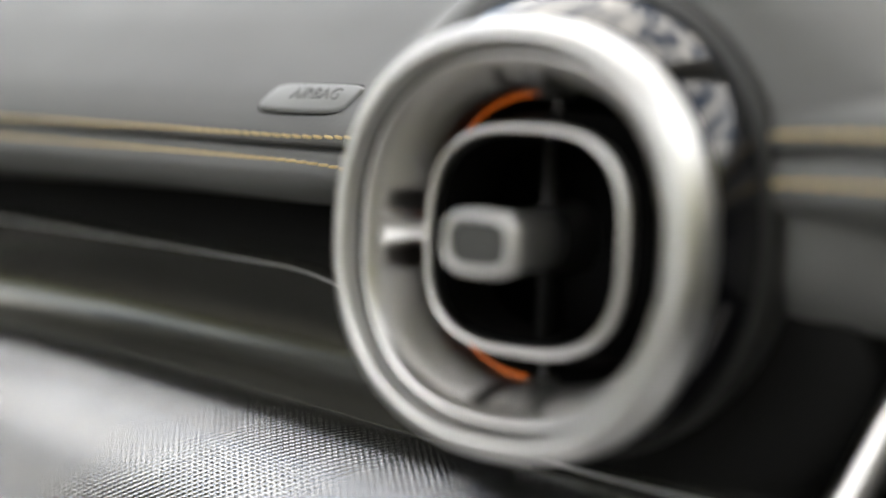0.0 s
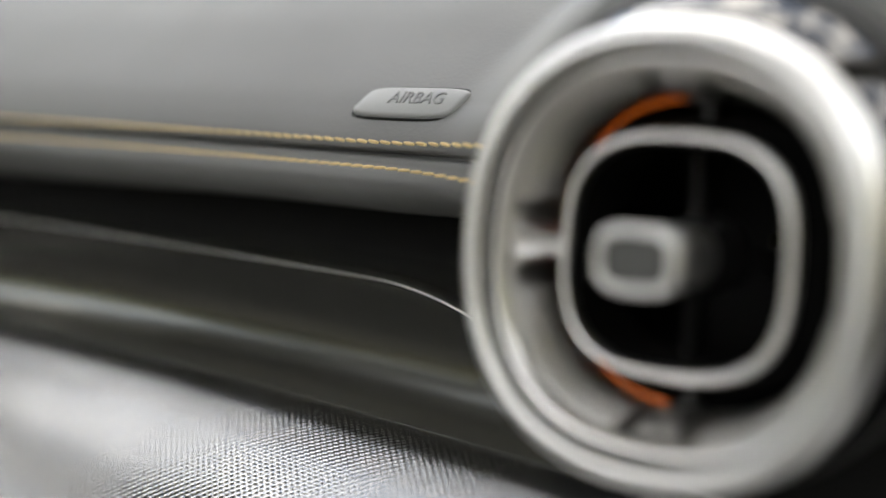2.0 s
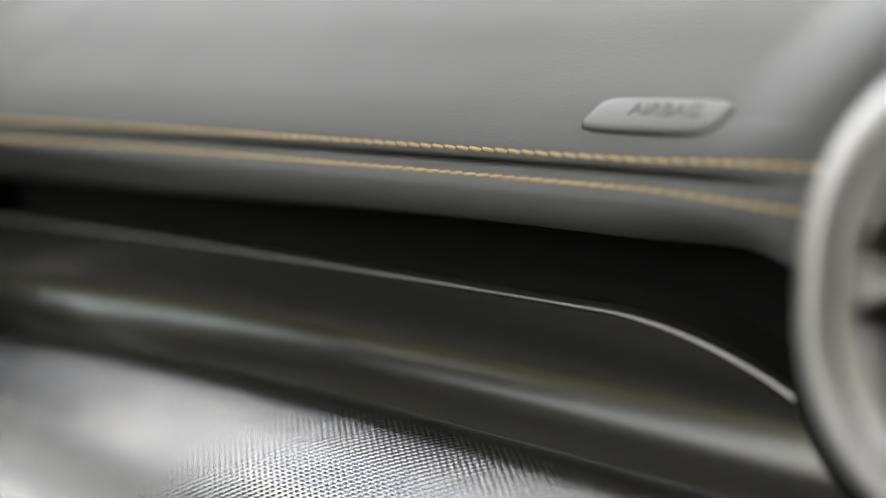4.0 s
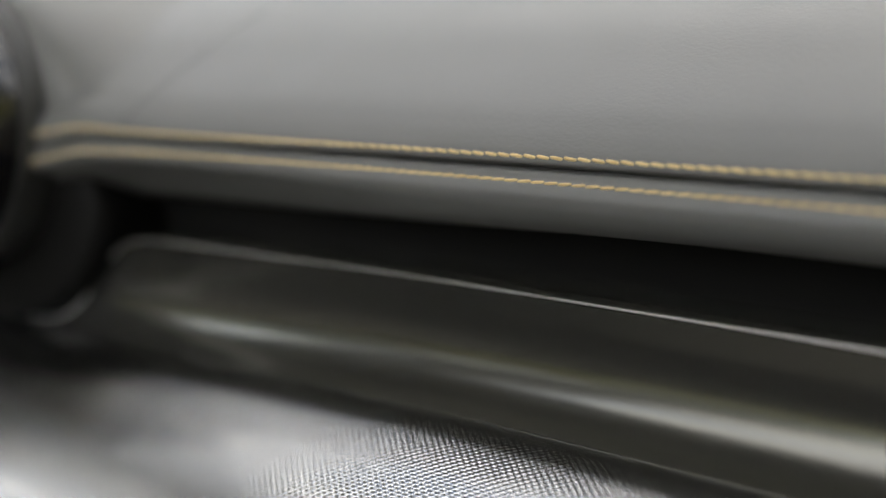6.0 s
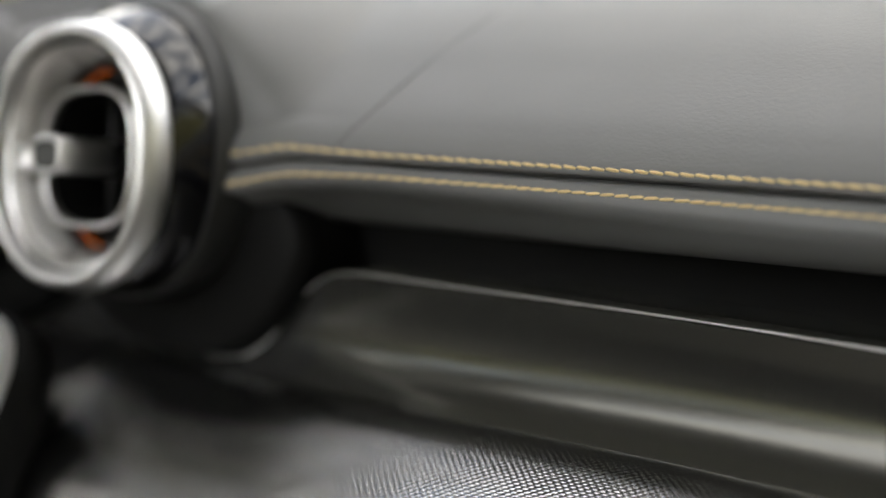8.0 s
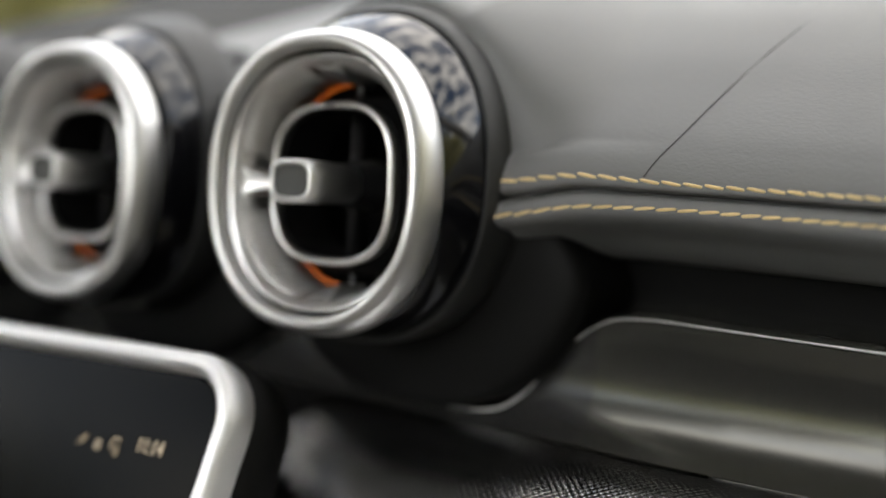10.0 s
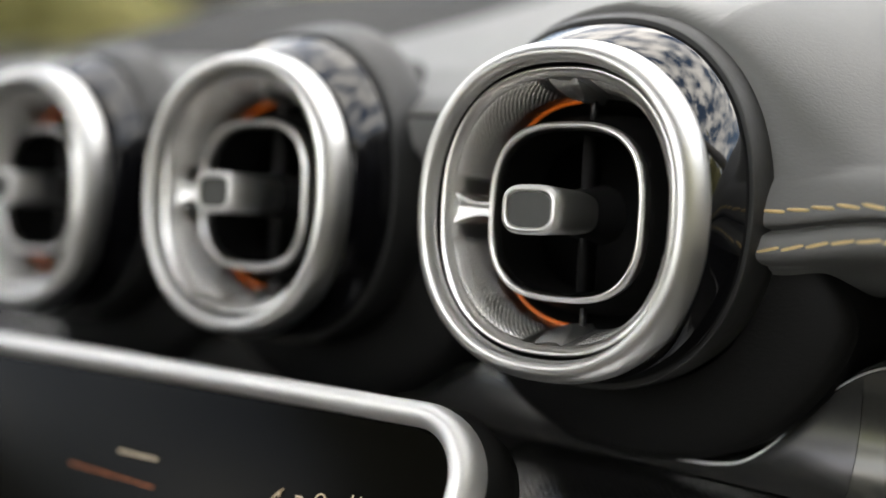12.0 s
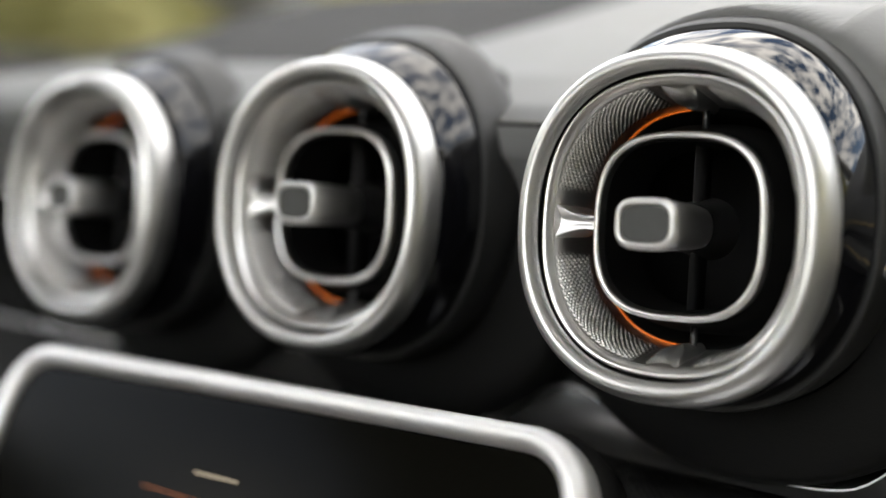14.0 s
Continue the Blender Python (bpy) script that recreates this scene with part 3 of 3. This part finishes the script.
def text_mesh(name, body, size, mat, parent, m, depth=0.0001, label=""):
    cu = bpy.data.curves.new(name, "FONT")
    cu.body, cu.size, cu.extrude = body, size, depth
    cu.align_x, cu.align_y = "LEFT", "BOTTOM"
    tmp = bpy.data.objects.new(name, cu)
    scene.collection.objects.link(tmp)
    me = bpy.data.meshes.new_from_object(tmp.evaluated_get(bpy.context.evaluated_depsgraph_get()))
    bpy.data.objects.remove(tmp)
    bpy.data.curves.remove(cu)
    me.materials.clear()
    me.materials.append(mat)
    ob = new(name, me)
    ob.parent = parent
    ob.matrix_local = m
    if label:
        tagged(ob, label=label)
    return ob


def on_screen(x, z, y=0.0037):
    return Matrix.Translation((x, y, z)) @ pose(0, 0, 0, 90, 0, 0)


text_mesh("clock", "11:14", 0.0072, screen_lit, screen, on_screen(0.0962, -0.0382) @ Matrix.Diagonal((0.88, 1, 1, 1)), 0.0001, "pale clock digits")


def plate(name, x0, z0, x1, z1, mat, parent, y=0.0034, t=0.0004):
    bm = bmesh.new()
    bmesh.ops.create_cube(bm, size=1, matrix=Matrix.Translation(((x0 + x1) / 2, y, (z0 + z1) / 2)) @ Matrix.Diagonal((x1 - x0, t, z1 - z0, 1)))
    return part(name, bm, mat, parent, smooth=False)


# status symbols beside the clock
v, f = tube([(0.0855 + 0.0022 * math.cos(a), 0.0036, -0.0360 + 0.0022 * math.sin(a)) for a in [radians(30 + 30 * k) for k in range(8)]], 0.0003, 6)
obj_from("symbol", v, f, screen_lit, screen)
v, f = tube([(0.0868, 0.0036, -0.0400), (0.0878, 0.0036, -0.0380), (0.0872, 0.0036, -0.0365), (0.0860, 0.0036, -0.0372), (0.0868, 0.0036, -0.0400)], 0.0003, 6)
obj_from("symbol", v, f, screen_lit, screen)
for z in (-0.0362, -0.0376, -0.0388):
    plate("symbol", 0.0752, z - 0.0003, 0.0782, z + 0.0003, screen_lit, screen)
v, f = tube([(0.0655, 0.0036, -0.0385), (0.0672, 0.0036, -0.0368), (0.0690, 0.0036, -0.0350), (0.0676, 0.0036, -0.0374)], lambda t: 0.0003 + 0.0004 * t, 6)
obj_from("symbol", v, f, screen_lit, screen)
v, f = tube([(-0.0390, 0.0037, -0.0440), (-0.0200, 0.0037, -0.0442), (0.0100, 0.0037, -0.0448)], 0.00022, 6)
obj_from("route_line", v, f, screen_orange, screen, "thin orange line")
plate("status_bar", -0.0145, -0.0358, 0.0072, -0.0351, screen_lit, screen)

# ---- cabin and outdoors ----
ground = obj_from("ground", [(-400, -400, -1.0), (400, -400, -1.0), (400, 400, -1.0), (-400, 400, -1.0)], [(0, 1, 2, 3)], asphalt)
tagged(ground, "dry grass and asphalt ground outside", "ground", kind="structure")


def box_thing(name, lo, hi, mat, label, category, bevel=0.01):
    bm = bmesh.new()
    c = [(a + b) / 2 for a, b in zip(lo, hi)]
    bmesh.ops.create_cube(bm, size=1, matrix=Matrix.Translation(c) @ Matrix.Diagonal((*[b - a for a, b in zip(lo, hi)], 1)))
    bmesh.ops.bevel(bm, geom=bm.edges[:], offset=bevel, segments=2, affect="EDGES")
    ob = part(name, bm, mat, None)
    return tagged(ob, label, category, kind="structure")


# unseen; ends early so that sky light from behind reaches the vents
box_thing("ceiling", (-1.12, -0.80, 0.62), (0.58, -0.05, 0.68), headliner, "grey cloth headliner of the car, cut short to let in light", "ceiling")
box_thing("floor", (-1.12, -2.0, -0.80), (0.58, 0.8, -0.72), cabin_dark, "dark carpet floor of the car", "floor")
box_thing("wall_right", (0.56, -2.0, -0.75), (0.64, 0.75, 0.03), cabin_dark, "dark door panel below the window", "wall")
box_thing("wall_left", (-1.18, -2.0, -0.75), (-1.10, 0.75, 0.12), cabin_dark, "dark door panel below the window", "wall")
box_thing("wall_back", (-1.12, -2.06, -0.75), (0.58, -2.0, 0.12), cabin_dark, "dark rear bench below the rear window", "wall")
box_thing("wall_front", (-1.12, 0.78, -0.75), (0.58, 0.84, 0.11), cabin_dark, "dark bulkhead below the windscreen", "wall")
# left rail, unseen, widened inward to block sky reflections in the trim
box_thing("wall_rail", (-1.18, -2.0, 0.43), (-0.93, -0.05, 0.66), headliner, "grey roof rail over the side windows", "wall")
box_thing("wall_rail", (0.52, -2.0, 0.43), (0.64, -0.05, 0.66), headliner, "grey roof rail over the side windows", "wall")
box_thing("wall_post", (0.56, -2.0, 0.03), (0.64, -0.34, 0.45), cabin_dark, "dark rear door and post", "wall")
box_thing("wall_post", (-1.18, -0.98, 0.10), (-1.10, -0.86, 0.45), cabin_dark, "dark door post and seat belt trim", "wall")
for x in (-1.12, 0.58):
    v, f = tube([(x, 0.80, 0.10), (x, 0.40, 0.38), (x, -0.05, 0.65)], 0.05, 10)
    tagged(obj_from("pillar", v, f, headliner), "grey windscreen pillar", "pillar", kind="structure")


def tall(a):
    """Higher trees stand ahead and off the passenger's side."""
    return 11.0 * smoothstep(0.9, 1.3, a) * (1 - smoothstep(2.0, 2.5, a))


def build_trees():
    rng = random.Random(4)
    verts, faces = [], []
    for i in range(1100):
        a = rng.uniform(-2.6, 2.6)
        r = rng.uniform(20, 30)
        cx, cy, cz = math.sin(a) * r, math.cos(a) * r, rng.uniform(-0.8, 4.6 + 1.0 * math.sin(a * 5) + tall(a) * rng.uniform(0.5, 1.2))
        s = rng.uniform(0.5, 1.3)
        for k in range(14):
            d = Vector((rng.gauss(0, 1), rng.gauss(0, 1), rng.gauss(0, 0.8))) * s * 0.6
            n1 = Vector((rng.gauss(0, 1), rng.gauss(0, 1), rng.gauss(0, 1))).normalized() * s * 0.5
            n2 = n1.orthogonal().normalized() * s * 0.35
            p = Vector((cx, cy, cz)) + d
            b = len(verts)
            verts += [p - n1, p - n2, p + n1, p + n2]
            faces.append((b, b + 1, b + 2, b + 3))
    n = 120
    for k in range(n):
        a = -2.8 + 5.6 * k / (n - 1)
        top = 5.4 + 0.7 * math.sin(k * 0.9) + 0.5 * math.sin(k * 2.3) + 0.8 * tall(a)
        verts += [(math.sin(a) * 31, math.cos(a) * 31, -1.0), (math.sin(a) * 32, math.cos(a) * 32, top)]
    b = len(verts) - 2 * n
    faces += [(b + 2 * k, b + 2 * k + 2, b + 2 * k + 3, b + 2 * k + 1) for k in range(n - 1)]
    return tagged(obj_from("far_hedge", verts, faces, foliage), "sunlit yellow-green hedge far outside", "hedge", kind="stuff")


build_trees()

# ---- airbag label ----
def pad_frame(x, q):
    """Place and axes on the pad's slope."""
    a, b, c = Vector(pad_point(x, q)), Vector(pad_point(x + 0.01, q)), Vector(pad_point(x, q + 0.3))
    ex = (b - a).normalized()
    up = (c - a).normalized()
    n = ex.cross(up).normalized()
    up = n.cross(ex)
    m = Matrix((ex, up, n)).transposed().to_4x4()
    return Matrix.Translation(a) @ m


label_m = pad_frame(0.2150, 15.36)
badge = thing("airbag_label", "raised grey label with embossed letters on the pad", "label", m=label_m)


def build_badge():
    verts, faces = [], []
    n = 48
    rows = [(0.0, -0.0008), (0.0, 0.0008), (0.0004, 0.0013), (0.0010, 0.0015)]
    for d, z in rows:
        for k in range(n):
            u, v = squircle(2 * math.pi * k / n, 5.0)
            verts.append((u * (0.0212 - d) + v * 0.0022, v * (0.0058 - d), z))
    for i in range(len(rows) - 1):
        for k in range(n):
            q = (k + 1) % n
            faces.append((i * n + k, i * n + q, (i + 1) * n + q, (i + 1) * n + k))
    faces.append(tuple(range((len(rows) - 1) * n, len(rows) * n)))
    sharp_by_angle(obj_from("plate", verts, faces, label_grey, badge))
    verts, faces = [], []
    for d, z in ((-0.0004, 0.0), (-0.0004, 0.00035), (-0.0010, 0.0001), (-0.0012, -0.0006)):
        for k in range(n):
            u, v = squircle(2 * math.pi * k / n, 5.0)
            verts.append((u * (0.0212 - d) + v * 0.0022, v * (0.0058 - d), z))
    for i in range(3):
        for k in range(n):
            q = (k + 1) % n
            faces.append((i * n + k, i * n + q, (i + 1) * n + q, (i + 1) * n + k))
    obj_from("joint", verts, faces, leather_black, badge, "dark joint round the label")


build_badge()
text_mesh("lettering", "AIRBAG", 0.0066, label_ink, badge, Matrix.Translation((-0.0085, -0.0024, 0.0015)), 0.0003, "embossed letters")


# ---- seams and stitches ----
def stitch_mesh(length, r, mat=None):
    v, f = tube([(-length / 2, 0, -0.0004), (-length * 0.36, 0, 0.0002), (0, 0, 0.0005), (length * 0.36, 0, 0.0002), (length / 2, 0, -0.0004)], lambda t: r * (0.55 + 0.45 * math.sin(math.pi * t)), 8)
    me = bpy.data.meshes.new("stitch")
    me.from_pydata([tuple(q) for q in v], [], f)
    me.materials.append(mat or thread)
    me.polygons.foreach_set("use_smooth", [True] * len(me.polygons))
    return me


def pitch(x):
    return 0.0050 + 0.0022 * smoothstep(-0.04, -0.13, x)


def lay_stitches():
    base = stitch_mesh(1.0, 0.12)
    for q in (6.6, 13.0):
        x = -0.186
        while x < 0.47:
            p = pitch(x)
            if not 0.275 < x < 0.375:
                m = pad_frame(x, q)
                size = 0.0050 if x < 0.35 else 0.0066
                ob = new("stitch", base)
                ob.parent = pad
                ob.matrix_local = m @ pose(0, 0, 0, 0, 0, -7 if q > 10 else 7) @ Matrix.Diagonal((p * 0.92, size, size, 1))
            x += p


lay_stitches()
seam_line = [pad_point(-0.1235 + 0.006 * k / 10 + 0.00030 * k * k, 13.3 + 8.2 * k / 12) for k in range(13)]
obj_from("flap_seam", *tube([Vector(p) + Vector((0, -0.0002, 0.0002)) for p in spline(seam_line, 4)], 0.00014, 6), leather_black, pad, "fine dark seam over the flap")


# ---- cross seams between the middle vents ----
def cross_seam(x0, x1):
    q = 16.42
    line = [Vector(pad_point(x0 + (x1 - x0) * k / 10, q)) for k in range(11)]
    obj_from("cross_seam", *tube(line, 0.0006, 6), leather_black, pad, "dark stitched cross seam")
    base = stitch_mesh(0.0030, 0.00045, thread_grey)
    for k in range(int((x1 - x0) / 0.0042)):
        ob = new("stitch", base)
        ob.parent = pad
        ob.matrix_local = pad_frame(x0 + 0.002 + k * 0.0042, q + 0.04) @ pose(0, 0.0004, 0.0001)


cross_seam(-0.330, -0.262)
cross_seam(-0.464, -0.396)


# ---- silver strip at the dashboard's end ----
strip = [Vector(p) for p in ((0.4120, -0.0220, 0.0080), (0.4070, -0.0270, -0.0030), (0.4035, -0.0315, -0.0130), (0.4000, -0.0360, -0.0230), (0.3950, -0.0415, -0.0340), (0.3890, -0.0480, -0.0460))]
tagged(obj_from("trim_strip", *tube([Vector(p) for p in spline(strip, 4)], 0.0042, 14), bright_silver), "polished silver trim strip beside the lower decor panel", "trim strip")
